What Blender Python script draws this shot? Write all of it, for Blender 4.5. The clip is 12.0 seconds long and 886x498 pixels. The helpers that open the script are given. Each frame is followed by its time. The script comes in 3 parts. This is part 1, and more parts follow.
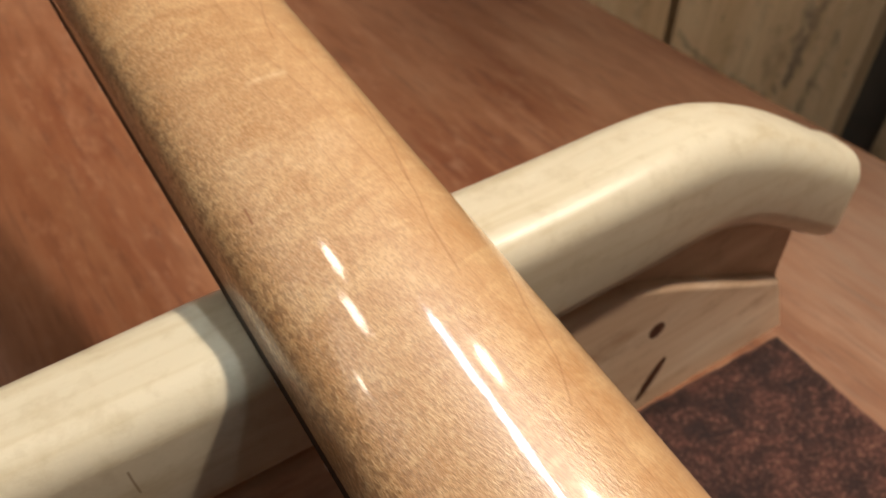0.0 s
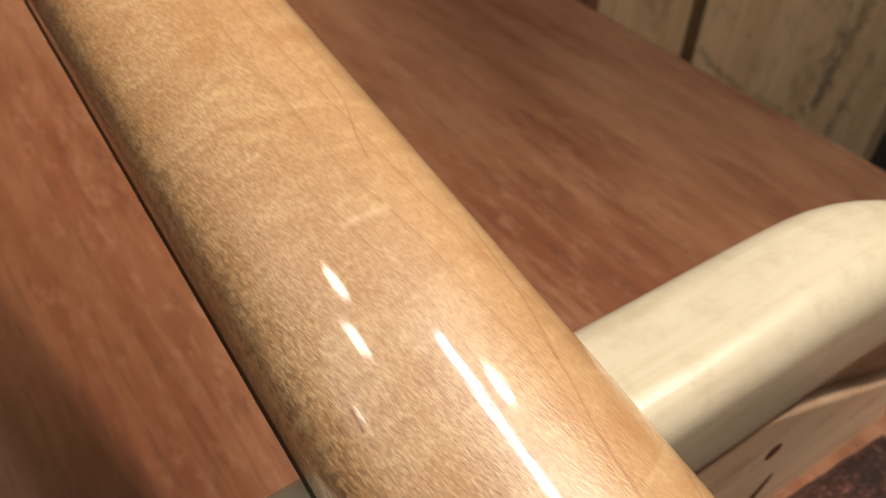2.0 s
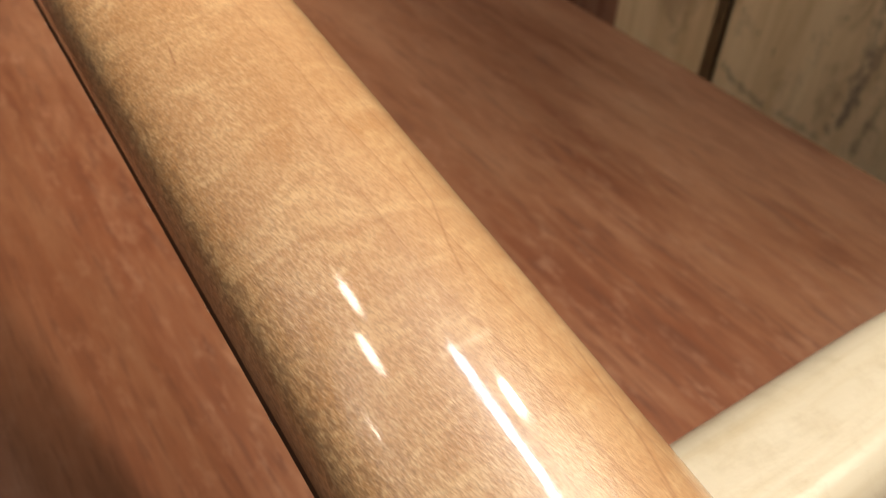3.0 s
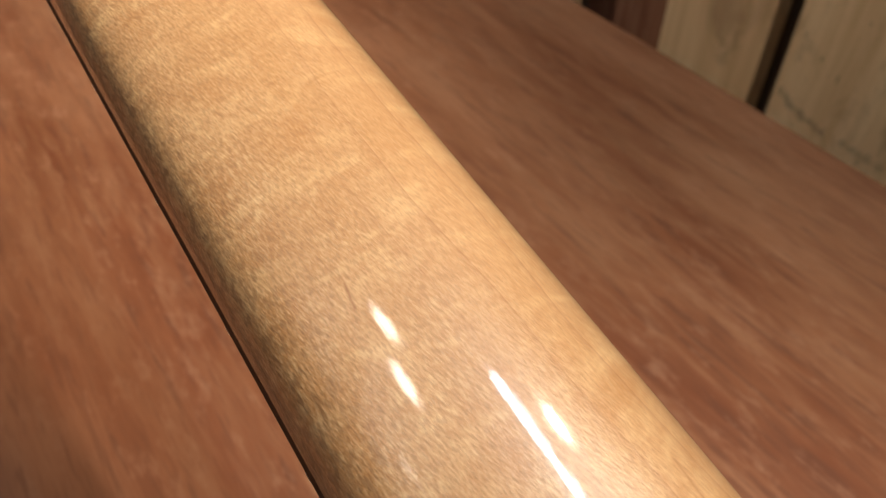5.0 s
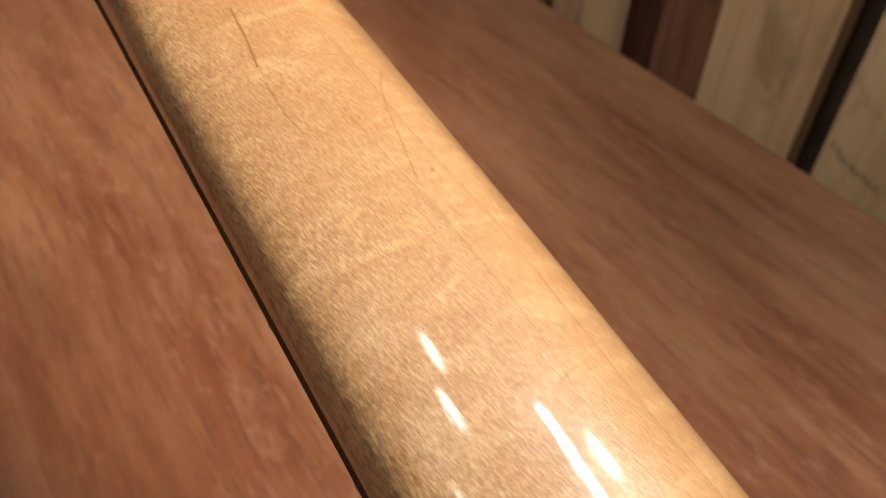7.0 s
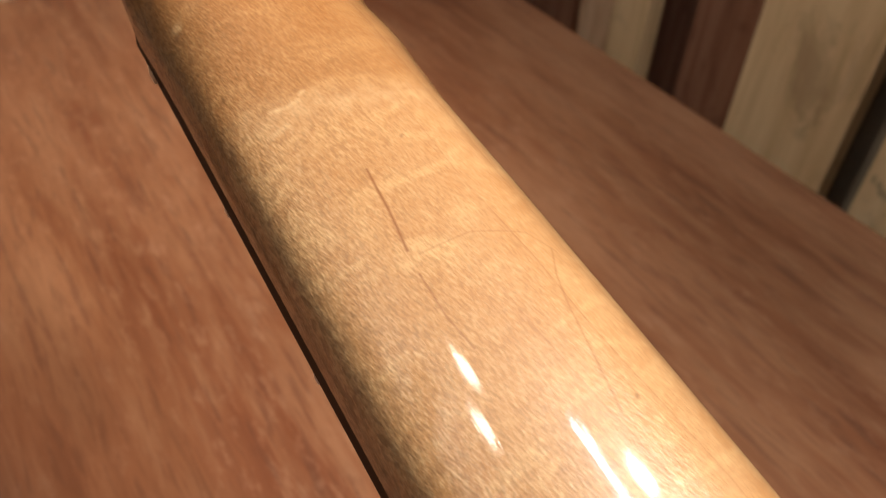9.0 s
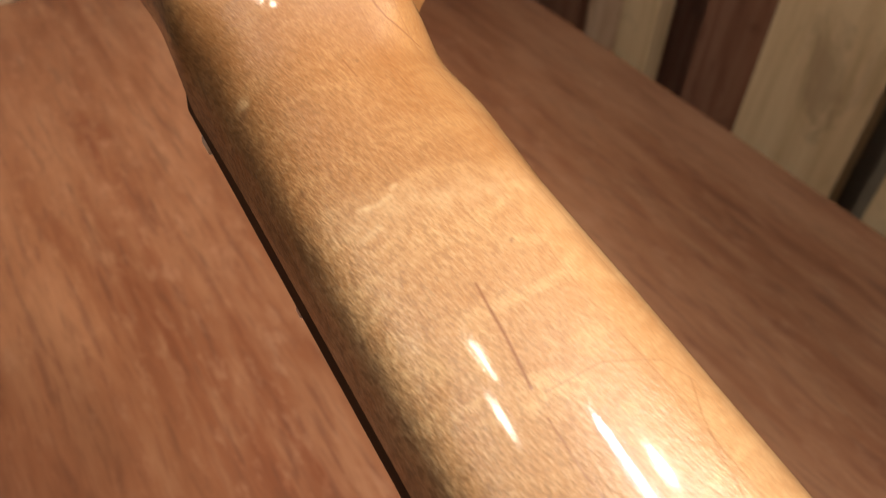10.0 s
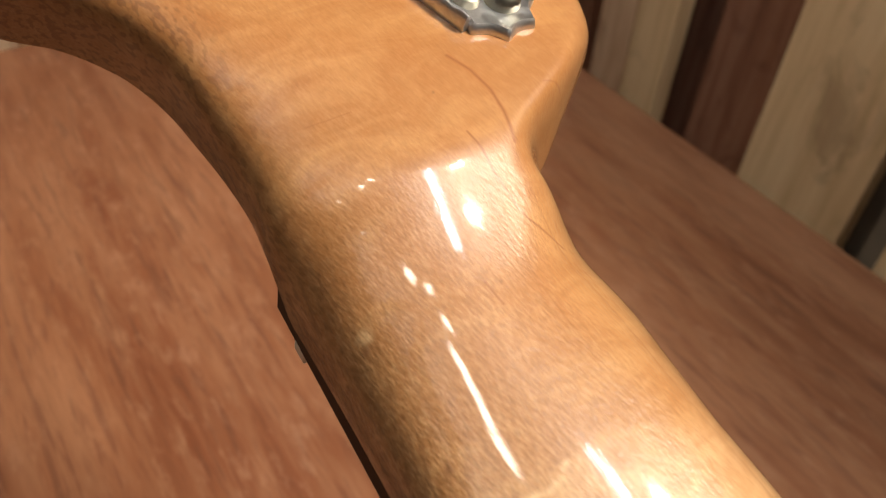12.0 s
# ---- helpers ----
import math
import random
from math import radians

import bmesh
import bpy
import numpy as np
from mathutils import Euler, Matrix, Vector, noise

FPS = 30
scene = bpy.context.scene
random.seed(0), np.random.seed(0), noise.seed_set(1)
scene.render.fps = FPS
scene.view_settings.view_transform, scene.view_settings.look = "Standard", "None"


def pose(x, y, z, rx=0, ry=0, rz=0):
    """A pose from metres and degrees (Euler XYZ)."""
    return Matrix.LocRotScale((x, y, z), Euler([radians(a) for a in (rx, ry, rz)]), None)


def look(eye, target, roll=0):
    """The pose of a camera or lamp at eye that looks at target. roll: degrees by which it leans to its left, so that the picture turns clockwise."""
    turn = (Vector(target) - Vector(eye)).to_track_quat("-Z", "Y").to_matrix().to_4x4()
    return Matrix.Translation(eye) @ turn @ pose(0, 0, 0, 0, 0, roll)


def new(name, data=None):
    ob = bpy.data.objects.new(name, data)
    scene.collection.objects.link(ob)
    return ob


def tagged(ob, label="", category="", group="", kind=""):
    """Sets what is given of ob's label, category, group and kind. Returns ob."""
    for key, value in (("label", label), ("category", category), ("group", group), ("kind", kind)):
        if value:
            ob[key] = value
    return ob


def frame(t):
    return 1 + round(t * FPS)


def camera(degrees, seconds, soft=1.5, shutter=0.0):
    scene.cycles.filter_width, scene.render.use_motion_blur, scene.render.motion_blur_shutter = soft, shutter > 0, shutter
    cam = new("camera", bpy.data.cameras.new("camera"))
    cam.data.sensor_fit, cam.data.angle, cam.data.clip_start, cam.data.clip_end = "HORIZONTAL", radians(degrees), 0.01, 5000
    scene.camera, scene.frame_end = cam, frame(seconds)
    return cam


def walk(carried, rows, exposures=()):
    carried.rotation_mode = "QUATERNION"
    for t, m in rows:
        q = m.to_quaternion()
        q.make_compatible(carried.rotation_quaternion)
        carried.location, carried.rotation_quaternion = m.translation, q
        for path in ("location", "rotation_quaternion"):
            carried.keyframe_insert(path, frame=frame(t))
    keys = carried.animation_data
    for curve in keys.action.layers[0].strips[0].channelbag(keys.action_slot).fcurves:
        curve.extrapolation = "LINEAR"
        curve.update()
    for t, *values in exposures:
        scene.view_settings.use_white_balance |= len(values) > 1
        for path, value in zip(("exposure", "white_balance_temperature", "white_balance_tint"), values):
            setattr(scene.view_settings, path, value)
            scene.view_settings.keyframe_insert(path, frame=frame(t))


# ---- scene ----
cam = camera(60.0, 12.0, 1.15, 0.25)
cam.data.dof.use_dof = True
cam.data.dof.focus_distance = 0.112
cam.data.dof.aperture_fstop = 28.0
# seconds, eye, yaw, pitch, roll
ROWS = [
    (0.0, -0.0505, -0.3846, 0.2415, -35.97, -44.48, 0.14),
    (0.5, -0.0513, -0.3710, 0.2414, -36.42, -44.68, -0.31),
    (1.0, -0.0481, -0.3573, 0.2384, -36.79, -44.79, -0.49),
    (1.5, -0.0457, -0.3461, 0.2391, -36.85, -44.67, -0.31),
    (2.0, -0.0438, -0.3317, 0.2387, -36.32, -44.61, -0.38),
    (2.5, -0.0439, -0.3172, 0.2396, -35.91, -44.76, -0.64),
    (3.0, -0.0434, -0.3044, 0.2441, -35.74, -44.74, -0.70),
    (3.5, -0.0435, -0.2868, 0.2460, -35.76, -44.70, -0.73),
    (3.7, -0.0442, -0.2787, 0.2460, -35.36, -44.68, -0.76),
    (5.3, -0.0393, -0.2302, 0.2511, -34.66, -45.21, -0.46),
    (5.5, -0.0406, -0.2238, 0.2540, -34.29, -45.14, -0.71),
    (6.0, -0.0426, -0.2090, 0.2596, -33.77, -44.98, -0.85),
    (6.5, -0.0436, -0.1947, 0.2615, -33.43, -44.70, -0.95),
    (7.0, -0.0450, -0.1816, 0.2654, -33.43, -44.62, -1.12),
    (7.2, -0.0449, -0.1769, 0.2654, -33.46, -44.58, -1.18),
    (8.8, -0.0466, -0.1395, 0.2695, -32.91, -44.05, -1.10),
    (9.0, -0.0455, -0.1349, 0.2692, -32.94, -44.15, -1.28),
    (9.5, -0.0467, -0.1189, 0.2675, -32.99, -44.59, -1.48),
    (10.0, -0.0465, -0.1067, 0.2705, -33.08, -44.92, -1.84),
    (10.5, -0.0451, -0.0961, 0.2719, -33.48, -44.52, -1.98),
    (11.0, -0.0463, -0.0875, 0.2734, -33.40, -44.07, -2.33),
    (11.5, -0.0474, -0.0760, 0.2764, -33.46, -43.98, -2.75),
    (12.0, -0.0453, -0.0652, 0.2770, -33.42, -43.80, -2.78),
]
walk(cam, [(t, pose(x, y, z, 90 + pitch, roll, yaw)) for t, x, y, z, yaw, pitch, roll in ROWS],
     exposures=[(0.0, 0.0), (12.0, 0.0)])

# ---- world and lamps ----
world = bpy.data.worlds.new("world")
scene.world = world
world.use_nodes = True
world.node_tree.nodes["Background"].inputs["Color"].default_value = (0.85, 0.92, 1.0, 1)
world.node_tree.nodes["Background"].inputs["Strength"].default_value = 0.008

WARM = (1.0, 0.866, 0.70)
COOL = (0.80, 0.92, 1.0)


def lamp_light(name, place, watts, radius, colour):
    data = bpy.data.lights.new(name, "POINT")
    data.energy, data.shadow_soft_size, data.color = watts, radius, colour
    ob = new(name, data)
    ob.location = place
    return ob


BULBS = [  # place, watts, radius, colour
    # the first two are added, unseen lamps that brighten rest, boards and table
    ((0.72, -1.15, 1.05), 1.5, 0.030, WARM),
    ((-0.35, 0.72, 0.82), 0.5, 0.030, WARM),
    ((-0.085, -0.034, 1.086), 1.15, 0.025, WARM),
    ((-0.202, -0.105, 1.113), 1.5, 0.029, WARM),
    ((-0.464, -0.175, 0.942), 0.25, 0.012, WARM),
]
for place, watts, radius, colour in BULBS:
    lamp_light("bulb_light", place, watts, radius, colour)
SPOTS = [  # place, aim, watts, cone in degrees, bulb radius
    ((0.484, -0.260, 1.132), (-0.08, 0.0, 0.0), 9.6, 64, 0.016),
    ((0.60, -0.48, 1.05), (-0.31, 0.48, 0.0), 110.0, 46, 0.055),
    ((0.49, -0.54, 1.03), (0.015, -0.35, 0.08), 37.5, 41, 0.024),
    # added lamp, unseen: brightens the standing boards
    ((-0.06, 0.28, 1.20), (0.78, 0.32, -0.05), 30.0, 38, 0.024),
]
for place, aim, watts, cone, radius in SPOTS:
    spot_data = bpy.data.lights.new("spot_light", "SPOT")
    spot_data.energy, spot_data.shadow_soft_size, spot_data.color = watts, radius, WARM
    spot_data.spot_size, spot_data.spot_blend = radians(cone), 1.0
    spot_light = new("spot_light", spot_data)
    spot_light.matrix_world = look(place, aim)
tube_data = bpy.data.lights.new("tube_light", "AREA")
tube_data.shape, tube_data.size, tube_data.size_y = "RECTANGLE", 0.042, 0.48
tube_data.energy, tube_data.color = 3.4, COOL
tube_up = tube_data.copy()
tube_up.energy = 3.0
tube_back = new("tube_light", tube_up)
tube_back.matrix_world = Matrix.LocRotScale((0.311, -0.403, 1.196), Euler((math.pi, 0, 0)), None)
tube_light = new("tube_light", tube_data)
tube_light.matrix_world = Matrix.LocRotScale((0.311, -0.403, 1.146), Euler((0, radians(4), 0)), None)

# added uplight, unseen: brightens the ceiling that the neck's lacquer reflects
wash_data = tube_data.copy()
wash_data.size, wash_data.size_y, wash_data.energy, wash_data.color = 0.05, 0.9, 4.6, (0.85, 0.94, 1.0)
added_wash_light = new("tube_light", wash_data)
added_wash_light.matrix_world = Matrix.LocRotScale((-0.85, 0.02, 1.262), Euler((math.pi, 0, math.pi / 2)), None)

# ---- material helpers ----


def material(name):
    m = bpy.data.materials.new(name)
    m.use_nodes = True
    nt = m.node_tree
    return m, nt, nt.nodes["Principled BSDF"]


def node(nt, kind, props=None, **inputs):
    n = nt.nodes.new(kind)
    for k, val in (props or {}).items():
        setattr(n, k, val)
    for k, val in inputs.items():
        sock = n.inputs[int(k[1:])] if k[0] == "i" and k[1:].isdigit() else n.inputs[k.replace("_", " ")]
        if isinstance(val, bpy.types.NodeSocket):
            nt.links.new(val, sock)
        else:
            sock.default_value = val
    return n


def coords(nt, scale=(1, 1, 1), rot=(0, 0, 0), loc=(0, 0, 0)):
    c = node(nt, "ShaderNodeTexCoord")
    mp = node(nt, "ShaderNodeMapping", None, Vector=c.outputs["Object"])
    mp.inputs["Scale"].default_value = scale
    mp.inputs["Rotation"].default_value = rot
    mp.inputs["Location"].default_value = loc
    return mp.outputs[0]


def grain_coords(nt, angle, scale, loc=(0, 0, 0)):
    """Coordinates turned by angle about z before they are stretched."""
    turned = node(nt, "ShaderNodeVectorRotate", {"rotation_type": "Z_AXIS"}, Vector=coords(nt), Angle=radians(angle)).outputs[0]
    mp = node(nt, "ShaderNodeMapping", None, Vector=turned)
    mp.inputs["Scale"].default_value = scale
    mp.inputs["Location"].default_value = loc
    return mp.outputs[0]


def noise_tex(nt, vec, scale=1.0, detail=4.0, rough=0.55, distort=0.0):
    return node(nt, "ShaderNodeTexNoise", None, Vector=vec, Scale=scale, Detail=detail, Roughness=rough, Distortion=distort).outputs["Fac"]


def ramp(nt, fac, stops, mode="LINEAR"):
    r = node(nt, "ShaderNodeValToRGB", None, Fac=fac)
    r.color_ramp.interpolation = mode
    els = r.color_ramp.elements
    while len(els) < len(stops):
        els.new(0.5)
    for e, (p, c) in zip(els, stops):
        e.position = p
        e.color = (*c, 1) if isinstance(c, tuple) else (c, c, c, 1)
    return r.outputs["Color"]


def mix(nt, fac, a, b, mode="MIX"):
    n = nt.nodes.new("ShaderNodeMix")
    n.data_type, n.blend_type = "RGBA", mode
    for sock, val in ((n.inputs[0], fac), (n.inputs[6], a), (n.inputs[7], b)):
        if isinstance(val, bpy.types.NodeSocket):
            nt.links.new(val, sock)
        else:
            sock.default_value = val if not isinstance(val, tuple) or len(val) == 4 else (*val, 1)
    return n.outputs[2]


def maths(nt, op, a, b=0.0, c=0.0, clamp=False):
    n = nt.nodes.new("ShaderNodeMath")
    n.operation, n.use_clamp = op, clamp
    for sock, val in zip(n.inputs, (a, b, c)):
        if isinstance(val, bpy.types.NodeSocket):
            nt.links.new(val, sock)
        else:
            sock.default_value = val
    return n.outputs[0]


def bump(nt, bsdf, height, strength=0.2, distance=0.001):
    b = node(nt, "ShaderNodeBump", None, Height=height, Strength=strength, Distance=distance)
    nt.links.new(b.outputs[0], bsdf.inputs["Normal"])


def colour(nt, bsdf, c):
    nt.links.new(c, bsdf.inputs["Base Color"])


# ---- materials ----


def stroke_mask(nt, place, points, width):
    """White along a drawn line on the wood's surface, through points of its own plane."""
    best = None
    for (ax, ay), (bx, by) in zip(points, points[1:]):
        d = Vector((bx - ax, by - ay, 0))
        rel = node(nt, "ShaderNodeVectorMath", {"operation": "SUBTRACT"}, i0=place, i1=(ax, ay, 0)).outputs[0]
        dot = node(nt, "ShaderNodeVectorMath", {"operation": "DOT_PRODUCT"}, i0=rel, i1=tuple(d / d.length_squared)).outputs["Value"]
        along = maths(nt, "MAXIMUM", maths(nt, "MINIMUM", dot, 1.0), 0.0)
        foot = node(nt, "ShaderNodeVectorMath", {"operation": "SCALE"}, i0=tuple(d), Scale=along).outputs[0]
        dist = node(nt, "ShaderNodeVectorMath", {"operation": "DISTANCE"}, i0=rel, i1=foot).outputs["Value"]
        best = dist if best is None else maths(nt, "MINIMUM", best, dist)
    return maths(nt, "SUBTRACT", 1.0, maths(nt, "DIVIDE", best, width), clamp=True)


CRACKS = [  # across, along the neck; width; strength
    ([(-0.0057, -0.0532), (-0.0065, -0.0618), (-0.0075, -0.0681)], 0.00030, 0.9),
    ([(-0.0079, -0.0721), (-0.0081, -0.0793), (-0.0074, -0.0850)], 0.00023, 0.6),
    ([(-0.0063, -0.0694), (0.0017, -0.0696), (0.0096, -0.0729), (0.0126, -0.0772)], 0.00025, 0.28),
    ([(0.0119, -0.0766), (0.0092, -0.0809), (0.0076, -0.0855), (0.0054, -0.0951), (0.0040, -0.1012)], 0.00030, 0.40),
    ([(-0.0175, -0.2790), (-0.0178, -0.2826)], 0.00035, 0.8),
    ([(0.0136, -0.2835), (0.0123, -0.2925), (0.0099, -0.3006), (0.0084, -0.3119)], 0.00035, 0.38),
    ([(0.0199, -0.3128), (0.0157, -0.3241), (0.0133, -0.3354), (0.0091, -0.3434)], 0.00035, 0.40),
    ([(0.0133, -0.2177), (0.0127, -0.2272), (0.0096, -0.2361), (0.0082, -0.2424)], 0.00035, 0.38),
    ([(0.0180, -0.2600), (0.0172, -0.2695), (0.0157, -0.2783), (0.0130, -0.2889)], 0.00040, 0.45),
    ([(-0.0030, -0.0123), (-0.0025, -0.0158)], 0.00022, 0.7),
    ([(0.0103, 0.0194), (0.0120, 0.0159), (0.0128, 0.0117), (0.0124, 0.0077), (0.0113, 0.0031)], 0.00040, 0.95),
    ([(0.0055, 0.0065), (0.0060, 0.0035), (0.0061, -0.0004), (0.0068, -0.0049), (0.0075, -0.0069), (0.0118, -0.0113)], 0.00026, 0.9),
    ([(-0.0132, 0.0162), (-0.0101, 0.0157), (-0.0070, 0.0155)], 0.00016, 0.45),
    ([(0.0214, 0.0105), (0.0256, 0.0100)], 0.00018, 0.6),
    ([(-0.0103, -0.1749), (-0.0110, -0.1789)], 0.00030, 0.6),
]
DOTS = [(-0.0011, -0.0132, 0.0004), (-0.0185, -0.0118, 0.0009), (-0.0177, -0.0289, 0.0007), (0.0020, -0.0500, 0.0005), (0.0073, -0.1007, 0.0005),
        (0.0047, 0.0140, 0.00035), (-0.0295, 0.0420, 0.0005), (-0.0230, 0.0168, 0.0004)]
WEAR = [  # paler worn bands across the neck
    ([(-0.0154, -0.0352), (-0.0107, -0.0374), (-0.0046, -0.0383), (0.0005, -0.0398), (0.0094, -0.0420)], 0.0050, 0.28),
    ([(-0.0129, -0.0360), (-0.0105, -0.0367), (-0.0087, -0.0363)], 0.0007, 0.6),
    ([(-0.0077, -0.0353), (-0.0071, -0.0351)], 0.0006, 0.6),
    ([(-0.0147, -0.0403), (-0.0121, -0.0397)], 0.0008, 0.35),
    ([(-0.0180, -0.0100), (-0.0177, -0.0104)], 0.0011, 0.95),
    ([(-0.0030, -0.2526), (0.0049, -0.2526)], 0.0012, 0.45),
    ([(-0.0130, -0.2700), (-0.0020, -0.2760), (0.0080, -0.2720)], 0.0060, 0.22),
]


def maple_lacquer():
    m, nt, b = material("lacquered_maple")
    place = coords(nt)
    sep = node(nt, "ShaderNodeSeparateXYZ", None, Vector=place)
    flatp = node(nt, "ShaderNodeCombineXYZ", None, X=sep.outputs["X"], Y=sep.outputs["Y"], Z=0.0).outputs[0]
    fibre = noise_tex(nt, grain_coords(nt, -14, (2600, 520, 2600)), 1, 2.0, 0.6)
    dash = noise_tex(nt, grain_coords(nt, -9, (2900, 780, 2900), (5, 2, 1)), 1, 1.5, 0.55)
    figure = noise_tex(nt, coords(nt, (55, 150, 55), (0, 0, radians(-12))), 1, 4, 0.6, 0.9)
    cloud = noise_tex(nt, coords(nt, (90, 55, 90), loc=(2, 7, 0)), 1, 4, 0.6, 0.5)
    broad = noise_tex(nt, coords(nt, (30, 11, 30)), 1, 2)
    c = ramp(nt, broad, [(0.3, (0.50, 0.260, 0.106)), (0.7, (0.600, 0.346, 0.168))])
    c = mix(nt, ramp(nt, cloud, [(0.48, 0.0), (0.70, 0.62)]), c, (0.48, 0.226, 0.080))
    c = mix(nt, ramp(nt, figure, [(0.47, 0.0), (0.72, 0.50)]), c, (0.81, 0.55, 0.29))
    # pebbled clumps of grain
    clump = noise_tex(nt, grain_coords(nt, -13, (700, 400, 700), (4, 6, 2)), 1, 3, 0.6)
    c = mix(nt, ramp(nt, clump, [(0.50, 0.0), (0.74, 0.15)]), c, (0.86, 0.64, 0.40))
    c = mix(nt, ramp(nt, clump, [(0.28, 0.13), (0.50, 0.0)]), c, (0.36, 0.20, 0.09))
    # fibres and ray flecks
    patch = ramp(nt, noise_tex(nt, coords(nt, (130, 80, 130), loc=(9, 3, 2)), 1, 3), [(0.35, 0.35), (0.65, 1.0)])
    flank = ramp(nt, maths(nt, "ADD", maths(nt, "MULTIPLY", sep.outputs["X"], -30.0), 0.42, clamp=True), [(0.2, 0.55), (0.85, 1.0)])
    patch = maths(nt, "MULTIPLY", patch, flank)
    zone = ramp(nt, maths(nt, "ADD", maths(nt, "MULTIPLY", sep.outputs["Y"], -20.0), 0.5, clamp=True), [(0.2, 0.42), (0.75, 1.0)])
    patch = maths(nt, "MULTIPLY", patch, zone)
    c = mix(nt, maths(nt, "MULTIPLY", patch, ramp(nt, fibre, [(0.50, 0.0), (0.62, 0.31)])), c, (0.87, 0.65, 0.39))
    c = mix(nt, maths(nt, "MULTIPLY", patch, ramp(nt, fibre, [(0.36, 0.31), (0.48, 0.0)])), c, (0.36, 0.20, 0.09))
    side = ramp(nt, maths(nt, "ADD", maths(nt, "MULTIPLY", sep.outputs["X"], -16.0), 0.42, clamp=True), [(0.25, 0.34), (0.7, 0.80)])
    side = maths(nt, "MULTIPLY", side, zone)
    c = mix(nt, maths(nt, "MULTIPLY", side, ramp(nt, dash, [(0.53, 0.0), (0.61, 0.55)])), c, (0.32, 0.18, 0.085))
    c = mix(nt, maths(nt, "MULTIPLY", side, ramp(nt, dash, [(0.34, 0.30), (0.46, 0.0)])), c, (0.80, 0.58, 0.35))
    # growth lines along the neck, on the quarter-sawn side
    warp = noise_tex(nt, coords(nt, (22, 7, 22), loc=(3, 1, 0)), 1, 3, 0.5)
    across = maths(nt, "ADD", maths(nt, "MULTIPLY", sep.outputs["X"], 135.0), maths(nt, "MULTIPLY", warp, 2.6))
    across = maths(nt, "ADD", across, maths(nt, "MULTIPLY", sep.outputs["Y"], 9.0))
    line = ramp(nt, maths(nt, "FRACT", across), [(0.0, 0.0), (0.78, 0.0), (0.94, 0.28), (0.98, 0.75), (1.0, 0.0)])
    quarter = ramp(nt, maths(nt, "ADD", maths(nt, "MULTIPLY", sep.outputs["X"], 30.0), 0.45, clamp=True), [(0.2, 0.15), (0.6, 1.0)])
    line = maths(nt, "MULTIPLY", maths(nt, "MULTIPLY", line, quarter), ramp(nt, zone, [(0.42, 0.12), (1.0, 0.62)]))
    c = mix(nt, maths(nt, "MULTIPLY", line, ramp(nt, noise_tex(nt, coords(nt, (60, 14, 60)), 1, 2), [(0.34, 0.30), (0.56, 1.0)])), c, (0.33, 0.14, 0.055))
    # large dark flecks beside the fingerboard
    edge_fleck = noise_tex(nt, grain_coords(nt, -5, (1150, 480, 1150), (8, 1, 3)), 1, 1.5, 0.5)
    rim = ramp(nt, maths(nt, "ADD", maths(nt, "MULTIPLY", sep.outputs["X"], -90.0), -1.35, clamp=True), [(0.0, 0.0), (0.6, 1.0)])
    c = mix(nt, maths(nt, "MULTIPLY", rim, ramp(nt, edge_fleck, [(0.50, 0.0), (0.60, 0.62)])), c, (0.27, 0.14, 0.065))
    # deeper tint towards the nut: the reflected veil's fading put into the colour
    deep = ramp(nt, maths(nt, "ADD", maths(nt, "MULTIPLY", sep.outputs["Y"], 4.0), 1.0), [(0.0, 0.1), (0.85, 0.75)])
    c = mix(nt, deep, c, (0.955, 0.905, 0.83), "MULTIPLY")
    for points, width, strength in WEAR:
        soft = maths(nt, "MULTIPLY", stroke_mask(nt, flatp, points, width), strength)
        c = mix(nt, maths(nt, "MULTIPLY", soft, ramp(nt, clump, [(0.35, 0.35), (0.6, 1.0)])), c, (0.92, 0.70, 0.44))
    # amber lacquer, worn paler along the played part
    edge = maths(nt, "ADD", maths(nt, "MULTIPLY", sep.outputs["X"], 0.22), sep.outputs["Y"])
    edge = maths(nt, "ADD", edge, maths(nt, "MULTIPLY", noise_tex(nt, coords(nt, (90, 60, 90)), 1, 3), 0.010))
    amber = ramp(nt, maths(nt, "ADD", maths(nt, "MULTIPLY", edge, 8.0), 0.72), [(0.0, 0.06), (0.40, 0.20), (0.475, 0.62), (0.9, 0.82)])
    c = mix(nt, amber, c, (0.63, 0.475, 0.32), "MULTIPLY")
    for points, width, strength in CRACKS:
        c = mix(nt, maths(nt, "MULTIPLY", stroke_mask(nt, flatp, points, width * 1.15), strength), c, (0.25, 0.085, 0.026))
    for x, y, r in DOTS:
        c = mix(nt, maths(nt, "MULTIPLY", stroke_mask(nt, flatp, [(x, y), (x + r * 0.3, y + r * 0.4)], r), 0.6), c, (0.20, 0.085, 0.035))
    colour(nt, b, c)
    b.inputs["Roughness"].default_value = 0.36
    b.inputs["Specular IOR Level"].default_value = 0.5
    b.inputs["Coat Weight"].default_value = 1.0
    b.inputs["Coat Roughness"].default_value = 0.075
    pebble = noise_tex(nt, grain_coords(nt, -13, (2000, 760, 2000), (2, 9, 4)), 1, 2.5, 0.55)
    relief = mix(nt, 0.35, pebble, fibre)
    bump(nt, b, maths(nt, "MULTIPLY", relief, zone), 0.30, 0.0005)
    wave = mix(nt, 0.42, noise_tex(nt, coords(nt, (240, 110, 240), loc=(1, 5, 2)), 1, 2), noise_tex(nt, coords(nt, (2600, 130, 2600)), 1, 1))
    wavy = node(nt, "ShaderNodeBump", None, Height=wave, Strength=0.06, Distance=0.0003)
    nt.links.new(wavy.outputs[0], b.inputs["Coat Normal"])
    return m


